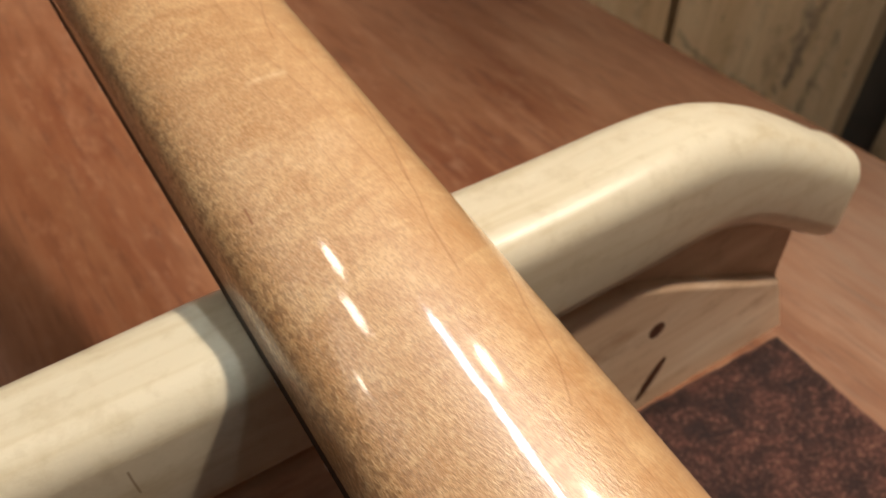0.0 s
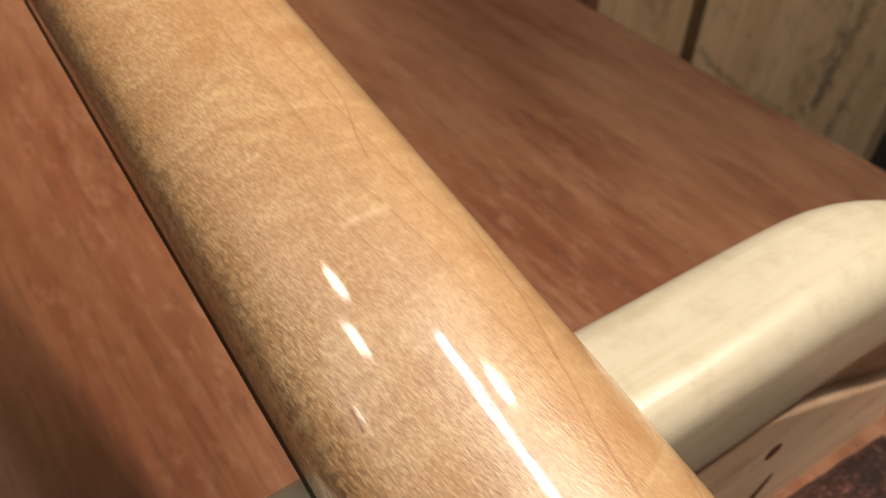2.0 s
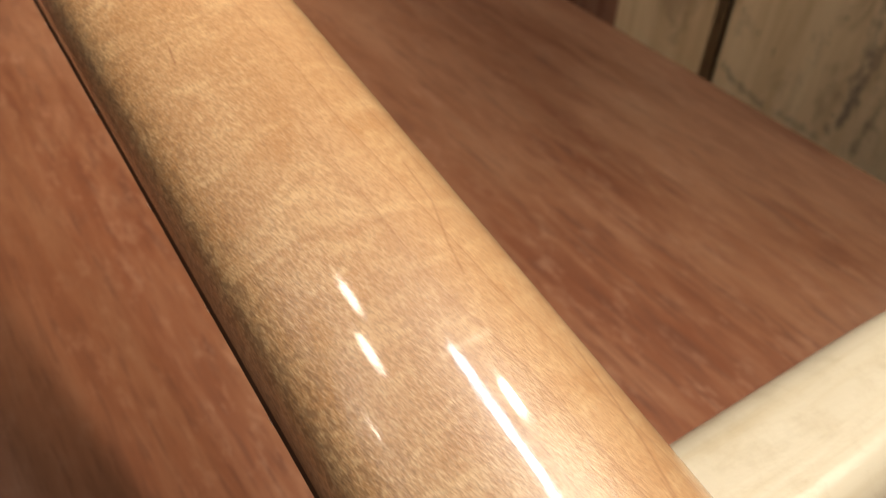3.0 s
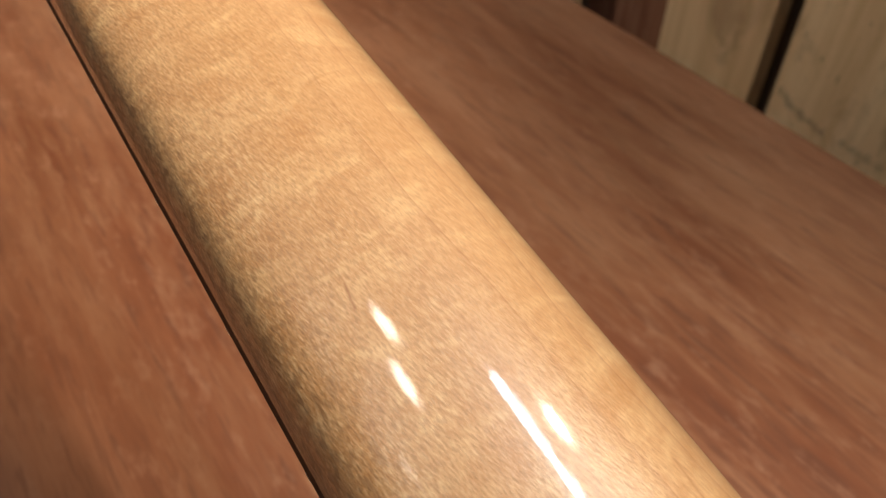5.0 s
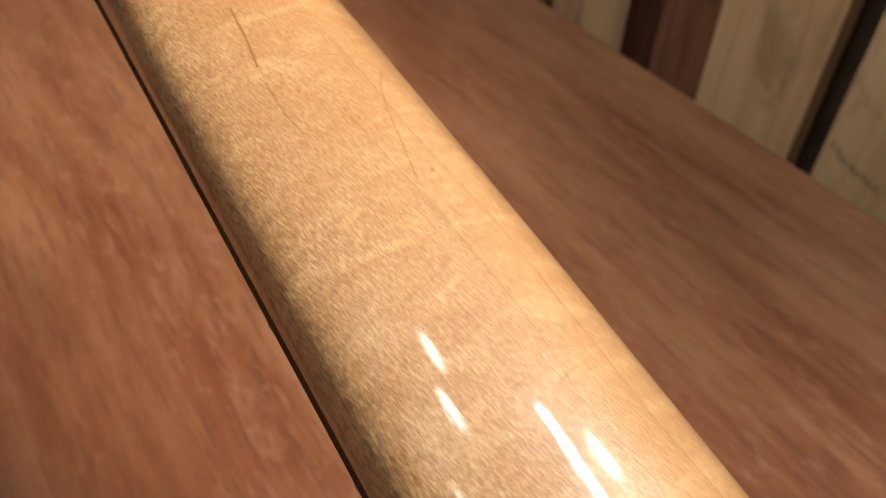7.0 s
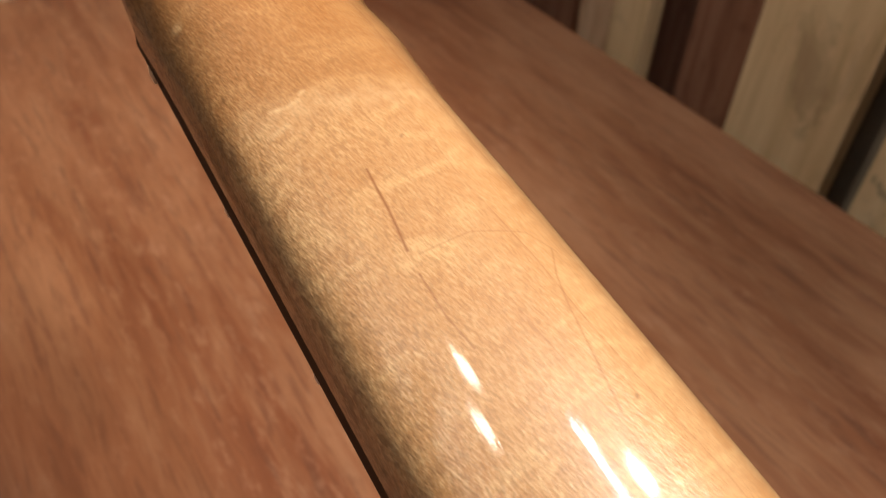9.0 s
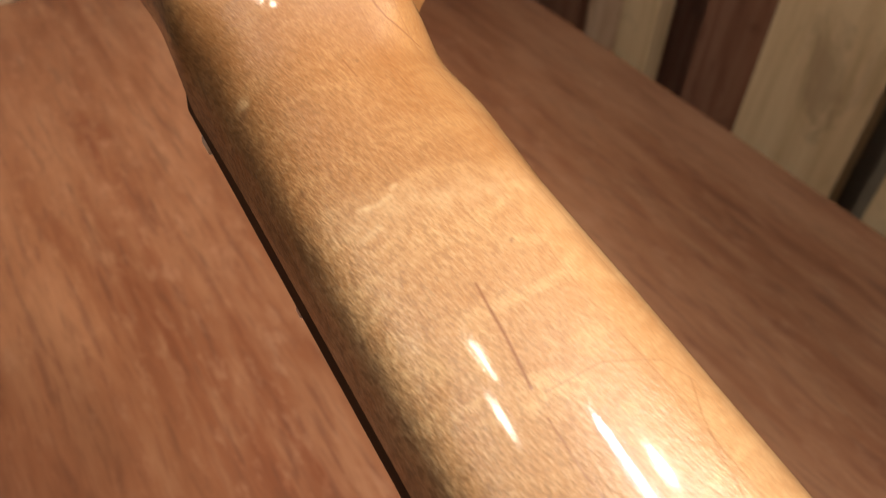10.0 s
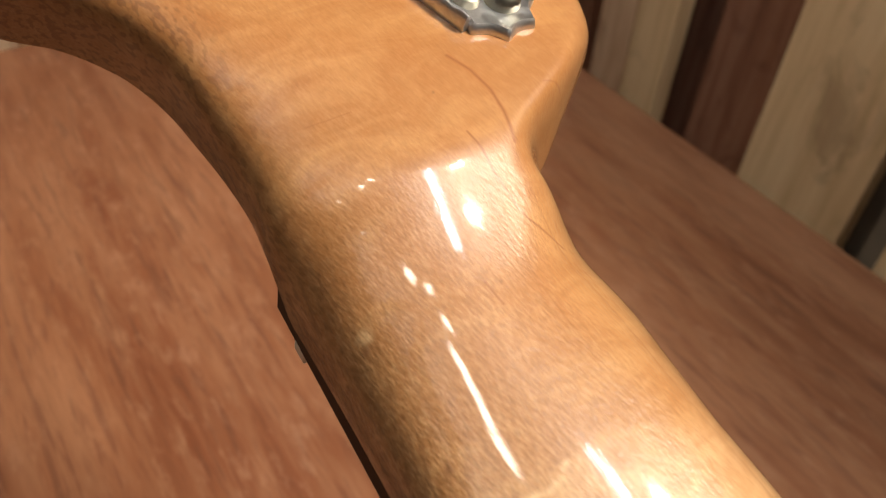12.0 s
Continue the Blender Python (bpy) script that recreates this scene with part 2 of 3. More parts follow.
def rosewood():
    m, nt, b = material("rosewood")
    f1 = noise_tex(nt, coords(nt, (700, 30, 700)), 1, 3)
    colour(nt, b, ramp(nt, f1, [(0.3, (0.010, 0.005, 0.003)), (0.7, (0.035, 0.016, 0.009))]))
    b.inputs["Roughness"].default_value = 0.55
    b.inputs["Specular IOR Level"].default_value = 0.2
    return m


def reddish_plywood():
    m, nt, b = material("reddish_plywood")
    broad = noise_tex(nt, coords(nt, (16, 3.5, 16)), 1, 4, 0.6, 0.6)
    streak = noise_tex(nt, coords(nt, (62, 9, 62), loc=(1, 4, 0)), 1, 4, 0.62, 0.5)
    grain = noise_tex(nt, coords(nt, (170, 15, 170)), 1, 4, 0.62)
    dash = noise_tex(nt, coords(nt, (330, 26, 330), loc=(4, 2, 0)), 1, 2, 0.5, 0.3)
    pore = noise_tex(nt, coords(nt, (900, 60, 900)), 1, 2, 0.5)
    c = ramp(nt, broad, [(0.34, (0.215, 0.070, 0.030)), (0.5, (0.285, 0.110, 0.051)), (0.66, (0.370, 0.164, 0.084))])
    c = mix(nt, ramp(nt, streak, [(0.47, 0.0), (0.70, 0.45)]), c, (0.43, 0.214, 0.116))
    c = mix(nt, ramp(nt, streak, [(0.29, 0.45), (0.47, 0.0)]), c, (0.160, 0.052, 0.023))
    c = mix(nt, ramp(nt, grain, [(0.50, 0.0), (0.70, 0.36)]), c, (0.44, 0.220, 0.122))
    c = mix(nt, ramp(nt, grain, [(0.30, 0.32), (0.48, 0.0)]), c, (0.155, 0.056, 0.029))
    c = mix(nt, ramp(nt, dash, [(0.58, 0.0), (0.67, 0.45)]), c, (0.120, 0.046, 0.028))
    c = mix(nt, ramp(nt, pore, [(0.53, 0.0), (0.67, 0.30)]), c, (0.125, 0.048, 0.030))
    sep = node(nt, "ShaderNodeSeparateXYZ", None, Vector=coords(nt))
    fleck = noise_tex(nt, coords(nt, (190, 60, 190), (0, 0, radians(8)), (2, 2, 0)), 1, 5, 0.65)
    c = mix(nt, ramp(nt, fleck, [(0.54, 0.0), (0.70, 0.42)]), c, (0.48, 0.25, 0.15))
    # dark strip along the neck: its shade put into the table colour
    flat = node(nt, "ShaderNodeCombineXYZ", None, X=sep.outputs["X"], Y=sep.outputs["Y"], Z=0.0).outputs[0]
    shade_strip = maths(nt, "ADD", stroke_mask(nt, flat, [(-0.072, -0.20), (-0.080, -0.05), (-0.090, 0.09)], 0.085), maths(nt, "MULTIPLY", maths(nt, "SUBTRACT", streak, 0.5), 0.9))
    c = mix(nt, ramp(nt, shade_strip, [(0.10, 0.0), (0.75, 0.50)]), c, (0.15, 0.050, 0.022))
    # weaker light towards the back edge, put into the colour as a darker band
    back_band = maths(nt, "ADD", sep.outputs["X"], maths(nt, "MULTIPLY", maths(nt, "SUBTRACT", streak, 0.5), 0.10))
    back_band = ramp(nt, maths(nt, "MULTIPLY", back_band, 3.0), [(0.36, 0.0), (0.72, 0.8)])
    # mask along y: none beside the rest, full further back
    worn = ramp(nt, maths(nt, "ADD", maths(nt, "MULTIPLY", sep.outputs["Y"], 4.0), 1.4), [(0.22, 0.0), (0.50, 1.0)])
    c = mix(nt, maths(nt, "MULTIPLY", back_band, worn), c, (0.76, 0.77, 0.76), "MULTIPLY")
    # paler tone where the band runs beside the rest
    zone = maths(nt, "MULTIPLY", back_band, maths(nt, "SUBTRACT", 1.0, worn))
    c = mix(nt, maths(nt, "MULTIPLY", zone, ramp(nt, grain, [(0.3, 0.35), (0.7, 0.95)])), c, (0.34, 0.235, 0.168))
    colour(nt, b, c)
    nt.links.new(ramp(nt, streak, [(0.3, 0.50), (0.7, 0.40)]), b.inputs["Roughness"])
    b.inputs["Specular IOR Level"].default_value = 0.38
    bump(nt, b, pore, 0.15, 0.0005)
    return m


NICK = [(-0.0525, 0.1110), (-0.0525, 0.1082), (-0.0523, 0.1033)]  # along and up the bar face


def pale_lacquer_wood():
    m, nt, b = material("cream_wood")
    g1 = noise_tex(nt, coords(nt, (12, 260, 260)), 1, 4)
    g2 = noise_tex(nt, coords(nt, (14, 40, 40)), 1, 3)
    c = ramp(nt, g2, [(0.3, (0.63, 0.540, 0.390)), (0.7, (0.70, 0.612, 0.452))])
    c = mix(nt, ramp(nt, g1, [(0.50, 0.0), (0.70, 0.42)]), c, (0.52, 0.40, 0.22))
    spot = noise_tex(nt, coords(nt, (160, 160, 160), loc=(3, 2, 1)), 1, 4, 0.6)
    c = mix(nt, ramp(nt, spot, [(0.50, 0.0), (0.72, 0.42)]), c, (0.47, 0.37, 0.22))
    worn = noise_tex(nt, coords(nt, (38, 90, 90), loc=(6, 1, 4)), 1, 5, 0.65)
    c = mix(nt, ramp(nt, worn, [(0.55, 0.0), (0.68, 0.38)]), c, (0.74, 0.66, 0.51))
    sep = node(nt, "ShaderNodeSeparateXYZ", None, Vector=coords(nt))
    face = node(nt, "ShaderNodeCombineXYZ", None, X=sep.outputs["X"], Y=sep.outputs["Z"], Z=0.0).outputs[0]
    c = mix(nt, maths(nt, "MULTIPLY", stroke_mask(nt, face, NICK, 0.0004), 0.8), c, (0.22, 0.12, 0.05))
    colour(nt, b, c)
    b.inputs["Roughness"].default_value = 0.33
    b.inputs["Specular IOR Level"].default_value = 0.32
    bump(nt, b, mix(nt, 0.5, g1, noise_tex(nt, coords(nt, (420, 900, 900)), 1, 3)), 0.26, 0.0005)
    return m


def knotty_pine():
    m, nt, b = material("knotty_pine")
    v = coords(nt, (7, 30, 30))
    g1 = noise_tex(nt, v, 1, 3, 0.5, 1.2)
    g2 = noise_tex(nt, coords(nt, (30, 300, 300)), 1, 3)
    c = ramp(nt, g1, [(0.30, (0.44, 0.27, 0.16)), (0.5, (0.60, 0.41, 0.27)), (0.7, (0.70, 0.53, 0.38))])
    c = mix(nt, ramp(nt, g2, [(0.5, 0.0), (0.75, 0.40)]), c, (0.42, 0.22, 0.11))
    soil = noise_tex(nt, coords(nt, (45, 45, 80), loc=(2, 5, 1)), 1, 5, 0.65)
    c = mix(nt, ramp(nt, soil, [(0.52, 0.0), (0.68, 0.5)]), c, (0.30, 0.16, 0.085))
    colour(nt, b, c)
    b.inputs["Roughness"].default_value = 0.5
    return m


def dark_knot():
    m, nt, b = material("dark_knot")
    g1 = noise_tex(nt, coords(nt, (300, 300, 300)), 1, 3)
    colour(nt, b, ramp(nt, g1, [(0.3, (0.07, 0.022, 0.010)), (0.7, (0.16, 0.06, 0.028))]))
    b.inputs["Roughness"].default_value = 0.5
    return m


def brown_velvet():
    m, nt, b = material("brown_velvet")
    crush = noise_tex(nt, coords(nt, (62, 80, 62)), 1, 5, 0.62, 0.6)
    brushed = noise_tex(nt, coords(nt, (26, 34, 26), loc=(3, 1, 0)), 1, 3, 0.55, 0.8)
    fibre = noise_tex(nt, coords(nt, (560, 620, 560)), 1, 4, 0.75)
    nap = mix(nt, 0.4, crush, brushed)
    c = ramp(nt, nap, [(0.40, (0.014, 0.004, 0.003)), (0.50, (0.036, 0.011, 0.007)), (0.58, (0.080, 0.026, 0.017)), (0.68, (0.150, 0.058, 0.038))])
    lit = ramp(nt, nap, [(0.42, 0.12), (0.58, 0.55)])
    c = mix(nt, maths(nt, "MULTIPLY", lit, ramp(nt, fibre, [(0.52, 0.0), (0.66, 1.0)])), c, (0.33, 0.15, 0.10))
    c = mix(nt, ramp(nt, fibre, [(0.34, 0.65), (0.50, 0.0)]), c, (0.014, 0.004, 0.003))
    colour(nt, b, c)
    b.inputs["Roughness"].default_value = 0.9
    b.inputs["Sheen Weight"].default_value = 0.2
    b.inputs["Sheen Roughness"].default_value = 0.35
    b.inputs["Sheen Tint"].default_value = (0.75, 0.40, 0.30, 1)
    bump(nt, b, fibre, 0.6, 0.001)
    return m


def board(name, dark, mid, light, stain, spills=()):
    m, nt, b = material(name)
    info = node(nt, "ShaderNodeObjectInfo")
    offset = maths(nt, "MULTIPLY", info.outputs["Random"], 37.0)
    comb = node(nt, "ShaderNodeCombineXYZ", None, X=offset, Y=offset, Z=offset)

    def shifted(scale):
        add = node(nt, "ShaderNodeVectorMath", {"operation": "ADD"}, i0=coords(nt, scale), i1=comb.outputs[0])
        return add.outputs[0]
    g1 = noise_tex(nt, shifted((60, 60, 4)), 1, 4, 0.6, 0.4)
    g2 = noise_tex(nt, shifted((20, 20, 9)), 1, 6, 0.7, 0.8)
    c = ramp(nt, g1, [(0.3, dark), (0.5, mid), (0.72, light)])
    c = mix(nt, ramp(nt, g2, [(0.53, 0.0), (0.66, 0.55)]), c, stain)
    if spills:
        sep = node(nt, "ShaderNodeSeparateXYZ", None, Vector=coords(nt))
        face = node(nt, "ShaderNodeCombineXYZ", None, X=sep.outputs["Y"], Y=sep.outputs["Z"], Z=0.0).outputs[0]
        rag = noise_tex(nt, coords(nt, (130, 130, 60)), 1, 5, 0.7)
        for points, width, strength in spills:
            wet = maths(nt, "ADD", stroke_mask(nt, face, points, width), maths(nt, "MULTIPLY", maths(nt, "SUBTRACT", rag, 0.5), 3.6))
            c = mix(nt, maths(nt, "MULTIPLY", ramp(nt, wet, [(0.45, 0.0), (0.95, 1.0)]), strength), c, (0.13, 0.095, 0.07))
    colour(nt, b, c)
    b.inputs["Roughness"].default_value = 0.75
    bump(nt, b, g1, 0.3, 0.002)
    return m


def metal(name, tint, rough):
    m, nt, b = material(name)
    g1 = noise_tex(nt, coords(nt, (600, 600, 600)), 1, 3)
    colour(nt, b, ramp(nt, g1, [(0.3, tuple(x * 0.75 for x in tint)), (0.7, tint)]))
    b.inputs["Metallic"].default_value = 1.0
    nt.links.new(ramp(nt, g1, [(0.3, rough + 0.12), (0.7, rough)]), b.inputs["Roughness"])
    return m


def plain(name, c, rough=0.6, vary=0.12, size=20):
    m, nt, b = material(name)
    g1 = noise_tex(nt, coords(nt, (size, size, size)), 1, 4)
    colour(nt, b, ramp(nt, g1, [(0.3, tuple(x * (1 - vary) for x in c)), (0.7, tuple(min(1, x * (1 + vary)) for x in c))]))
    b.inputs["Roughness"].default_value = rough
    return m


MAPLE, ROSE, TABLE, CREAM, PINE, KNOT, VELVET = (maple_lacquer(), rosewood(), reddish_plywood(), pale_lacquer_wood(),
                                                 knotty_pine(), dark_knot(), brown_velvet())
PALE_TONES = (0.62, 0.40, 0.21), (0.73, 0.495, 0.275), (0.81, 0.58, 0.345), (0.34, 0.21, 0.115)
PALE_BOARD = board("pale_board", *PALE_TONES)
STAINED_BOARD = board("stained_pale_board", *PALE_TONES, spills=[  # across, up the board
    ([(-0.041, 0.70), (-0.043, 0.62), (-0.048, 0.53)], 0.013, 0.54),
    ([(-0.060, 0.66), (-0.052, 0.56), (-0.042, 0.51)], 0.013, 0.50),
    ([(-0.084, 0.60), (-0.076, 0.54), (-0.070, 0.50)], 0.010, 0.47),
    ([(0.105, 0.515), (0.080, 0.505), (0.045, 0.498)], 0.012, 0.54),
    ([(0.020, 0.500), (-0.030, 0.495)], 0.011, 0.40),
])
BROWN_BOARD = board("brown_board", (0.17, 0.068, 0.038), (0.29, 0.125, 0.07), (0.38, 0.18, 0.11), (0.12, 0.048, 0.028))
PINK_BOARD = board("pinkish_board", (0.52, 0.30, 0.18), (0.66, 0.42, 0.26), (0.74, 0.52, 0.34), (0.34, 0.18, 0.11))
NICKEL = metal("worn_nickel", (0.80, 0.80, 0.81), 0.32)
SCREW_METAL = metal("aged_screw_steel", (0.42, 0.40, 0.33), 0.3)
BONE = plain("bone", (0.72, 0.68, 0.56), 0.35)
CEILING = plain("white_ceiling", (0.78, 0.77, 0.74), 0.9, 0.04)
PLASTER = plain("pale_plaster", (0.34, 0.32, 0.29), 0.9, 0.05)
DARK_WALL = plain("brown_wall", (0.24, 0.19, 0.14), 0.9)
FLOOR_MAT = plain("grey_floor", (0.12, 0.10, 0.085), 0.8)
CLOTH = plain("grey_blue_cloth", (0.16, 0.24, 0.36), 0.9, 0.3, 60)
HOUSING = plain("lamp_housing", (0.5, 0.5, 0.5), 0.5)

# ---- mesh helpers ----


def mesh_object(name, bm, mat, smooth=True):
    me = bpy.data.meshes.new(name)
    bmesh.ops.recalc_face_normals(bm, faces=bm.faces)
    if smooth:
        for f in bm.faces:
            f.smooth = True
        for e in bm.edges:
            e.smooth = not (e.is_manifold and e.calc_face_angle() > radians(48))
    bm.to_mesh(me)
    bm.free()
    me.materials.append(mat)
    return new(name, me)


def part(name, bm, mat, parent, label="", smooth=True):
    ob = mesh_object(name, bm, mat, smooth)
    ob.parent = parent
    if label:
        tagged(ob, label)
    return ob


def thing(name, label, category, place=Matrix.Identity(4), group="", kind=""):
    ob = new(name)
    ob.empty_display_size = 0.02
    ob.matrix_world = place
    return tagged(ob, label, category, group, kind)


def box(x0, x1, y0, y1, z0, z1, bevel=0.0, segments=2):
    bm = bmesh.new()
    bmesh.ops.create_cube(bm, size=1.0)
    for v in bm.verts:
        v.co = Vector(((x0 + x1) / 2 + v.co.x * (x1 - x0), (y0 + y1) / 2 + v.co.y * (y1 - y0), (z0 + z1) / 2 + v.co.z * (z1 - z0)))
    if bevel:
        bmesh.ops.bevel(bm, geom=bm.edges[:], offset=bevel, segments=segments, profile=0.5, affect="EDGES")
    return bm


def loft(rings, closed=True, caps=True):
    """Skin a list of rings of equal length."""
    bm = bmesh.new()
    rows = [[bm.verts.new(p) for p in ring] for ring in rings]
    n = len(rows[0])
    for r0, r1 in zip(rows, rows[1:]):
        for i in range(n if closed else n - 1):
            bm.faces.new((r0[i], r0[(i + 1) % n], r1[(i + 1) % n], r1[i]))
    if caps:
        bm.faces.new(rows[0])
        bm.faces.new(rows[-1])
    return bm


def revolve(profile, n=24, axis="Z", at=(0, 0, 0)):
    rings = []
    for r, h in profile:
        ring = []
        for i in range(n):
            a = 2 * math.pi * i / n
            ring.append(Vector(at) + Vector((r * math.cos(a), r * math.sin(a), h)))
        rings.append(ring)
    return loft(rings)


def curve_at(points, x):
    """Smooth interpolation through (x, value) knots."""
    if x <= points[0][0]:
        return points[0][1]
    if x >= points[-1][0]:
        return points[-1][1]
    for i in range(len(points) - 1):
        x1, y1 = points[i]
        x2, y2 = points[i + 1]
        if x1 <= x <= x2:
            x0, y0 = points[max(i - 1, 0)]
            x3, y3 = points[min(i + 2, len(points) - 1)]
            m1 = (y2 - y0) / (x2 - x0)
            m2 = (y3 - y1) / (x3 - x1)
            h = x2 - x1
            t = (x - x1) / h
            return ((2 * t ** 3 - 3 * t ** 2 + 1) * y1 + (t ** 3 - 2 * t ** 2 + t) * h * m1
                    + (-2 * t ** 3 + 3 * t ** 2) * y2 + (t ** 3 - t ** 2) * h * m2)


# ---- room ----
FLOOR_Z = -0.75


def room():
    tagged(mesh_object("floor", box(-2.6, 1.0, -2.8, 1.6, FLOOR_Z - 0.1, FLOOR_Z), FLOOR_MAT, False), "grey plain workshop floor", "floor", kind="structure")
    tagged(mesh_object("ceiling", box(-2.6, 1.0, -2.8, 1.6, 1.65, 1.75), CEILING, False), "plain white plaster ceiling", "ceiling", kind="structure")
    tagged(mesh_object("wall_east", box(0.86, 0.96, -2.8, 1.6, FLOOR_Z, 1.65), DARK_WALL, False), "dim brown wall behind standing boards", "wall", kind="structure")
    tagged(mesh_object("wall_north", box(-2.6, 0.86, 1.10, 1.20, FLOOR_Z, 1.65), DARK_WALL, False), "dim brown wall past the table end", "wall", kind="structure")
    tagged(mesh_object("wall_west", box(-2.6, -2.5, -2.8, 1.10, FLOOR_Z, 1.65), PLASTER, False), "plain pale plaster wall", "wall", kind="structure")
    tagged(mesh_object("wall_south", box(-2.5, 0.86, -2.8, -2.7, FLOOR_Z, 1.65), PLASTER, False), "plain pale plaster wall", "wall", kind="structure")


room()


# ---- work table ----
def work_table():
    t = thing("work_table", "reddish-brown plywood work table with open grain", "table", pose(0, 0, FLOOR_Z))
    h = -FLOOR_Z
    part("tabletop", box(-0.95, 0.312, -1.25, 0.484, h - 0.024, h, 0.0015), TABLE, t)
    for x, y in ((-0.88, -1.18), (0.25, -1.18), (-0.88, 0.42), (0.25, 0.42)):
        part("leg", box(x - 0.03, x + 0.03, y - 0.03, y + 0.03, 0, h - 0.024, 0.003), TABLE, t)


work_table()


# ---- standing boards ----
def standing_board(y0, y1, face, thick, mat, label, top=1.15):
    w = y1 - y0
    bm = box(0, thick, -w / 2, w / 2, 0, top - FLOOR_Z, 0.002)
    ob = mesh_object("standing_board", bm, mat, False)
    ob.location = (face, (y0 + y1) / 2, FLOOR_Z)
    tagged(ob, label, "board", "boards standing along the wall")


standing_board(-0.62, -0.40, 0.70, 0.03, BROWN_BOARD, "dark brown timber board standing against the wall")
standing_board(-0.39, -0.085, 0.80, 0.03, PALE_BOARD, "pale weathered timber board standing upright")
standing_board(-0.078, 0.152, 0.69, 0.03, STAINED_BOARD, "pale weathered timber board with dark stains")
standing_board(0.231, 0.392, 0.78, 0.03, PALE_BOARD, "narrow pale timber board standing upright")
standing_board(0.404, 0.585, 0.828, 0.03, BROWN_BOARD, "dark reddish-brown timber board standing upright")
standing_board(0.494, 0.556, 0.69, 0.03, PALE_BOARD, "slim pale timber strip standing upright")
standing_board(0.558, 0.618, 0.69, 0.03, PINK_BOARD, "slim pinkish timber strip standing upright")
standing_board(0.665, 0.80, 0.72, 0.03, BROWN_BOARD, "dark brown timber board in the corner")


def hanging_cloth():
    rings = []
    for i in range(13):
        z = 0.20 - 0.035 * i
        ring = []
        for side in (0, 1):
            for k in range(9):
                k = k if side == 0 else 8 - k
                y = -0.022 + 0.0055 * k
                fold = 0.003 * math.sin(k * 1.7 + 0.2 * i)
                ring.append((fold - 0.002 * side, y + 0.003 * math.sin(i * 0.5), z))
        rings.append(ring)
    ob = mesh_object("cloth", loft(rings), CLOTH)
    ob.location = (0.714, 0.722, 0.0)
    tagged(ob, "grey-blue cloth hanging on a dark board", "cloth")


hanging_cloth()


def end_board(x0, x1, face, mat, label):
    w = x1 - x0
    ob = mesh_object("standing_board", box(-w / 2, w / 2, 0, 0.03, 0, 1.9, 0.002), mat, False)
    ob.location = ((x0 + x1) / 2, face, FLOOR_Z)
    tagged(ob, label, "board", "boards past the table end")


end_board(-0.12, 0.006, 0.85, PINK_BOARD, "brownish timber board past the table end")
end_board(0.008, 0.039, 0.84, PALE_BOARD, "pale timber board past the table end")
end_board(0.050, 0.20, 0.84, PALE_BOARD, "wide pale timber board past the table end")
end_board(0.205, 0.40, 0.86, BROWN_BOARD, "dark timber board past the table end")


# ---- guitar neck, lying face down ----
SLOPE, ROLL = 13.46, -1.1
NUT_Z = 0.1964
NECK_POSE = pose(0, 0, NUT_Z, SLOPE, 0, 0) @ pose(0, 0, 0, 0, -ROLL, 0)
NUT_W, TAPER, FB = 0.0425, 0.0293, 0.0055
TILT_BACK = 0.03  # rise of the headstock
TREBLE = [(-0.46, -0.5 * (NUT_W + TAPER * 0.46)), (-0.10, -0.5 * (NUT_W + TAPER * 0.10)), (-0.02, -0.0216), (-0.004, -0.0217), (0.004, -0.0220),
          (0.0094, -0.0219), (0.0146, -0.0216), (0.0216, -0.0220), (0.0288, -0.0230), (0.0361, -0.0242), (0.0423, -0.0261), (0.0473, -0.0285),
          (0.0546, -0.0342), (0.0593, -0.0406), (0.0673, -0.0475), (0.080, -0.0525), (0.10, -0.0530), (0.14, -0.040), (0.175, -0.018)]
BASS = [(-0.46, 0.5 * (NUT_W + TAPER * 0.46)), (-0.10, 0.5 * (NUT_W + TAPER * 0.10)), (-0.02, 0.0216), (-0.006, 0.0205), (0.0000, 0.0207), (0.0026, 0.0213),
        (0.0055, 0.0232), (0.0083, 0.0270), (0.0109, 0.0302), (0.0152, 0.0357), (0.0191, 0.0402), (0.0236, 0.0428), (0.0281, 0.0438),
        (0.07, 0.0440), (0.12, 0.0425), (0.16, 0.036), (0.175, 0.026)]
BACK = [(-0.46, 0.0190), (-0.25, 0.01781), (-0.12, 0.01653), (-0.07, 0.01625), (-0.05, 0.01617), (-0.035, 0.01611), (-0.025, 0.01602), (-0.017, 0.01628),
        (-0.011, 0.01676), (-0.005, 0.01803), (0.0, 0.01955), (0.004, 0.02089), (0.008, 0.02125), (0.014, 0.02165), (0.022, 0.02200), (0.035, 0.02225), (0.175, 0.0240)]
FRONT = [(-0.46, 0.0), (0.000, 0.0), (0.004, 0.0030), (0.008, 0.0055), (0.013, 0.0065), (0.175, 0.0065)]
CROWN = [(-0.46, 0.0), (-0.035, 0.0030), (-0.014, -0.0024), (-0.003, 0.0061), (0.006, 0.0086), (0.014, 0.0162), (0.026, 0.0067), (0.04, 0.0), (0.175, 0.0)]
FLAT = [(-0.46, 2.1), (-0.25, 2.1), (-0.13, 2.15), (-0.06, 2.24), (-0.03, 2.37), (-0.012, 2.36), (-0.003, 2.83), (0.004, 2.97), (0.012, 3.9), (0.022, 4.2), (0.035, 5.8), (0.175, 6.5)]
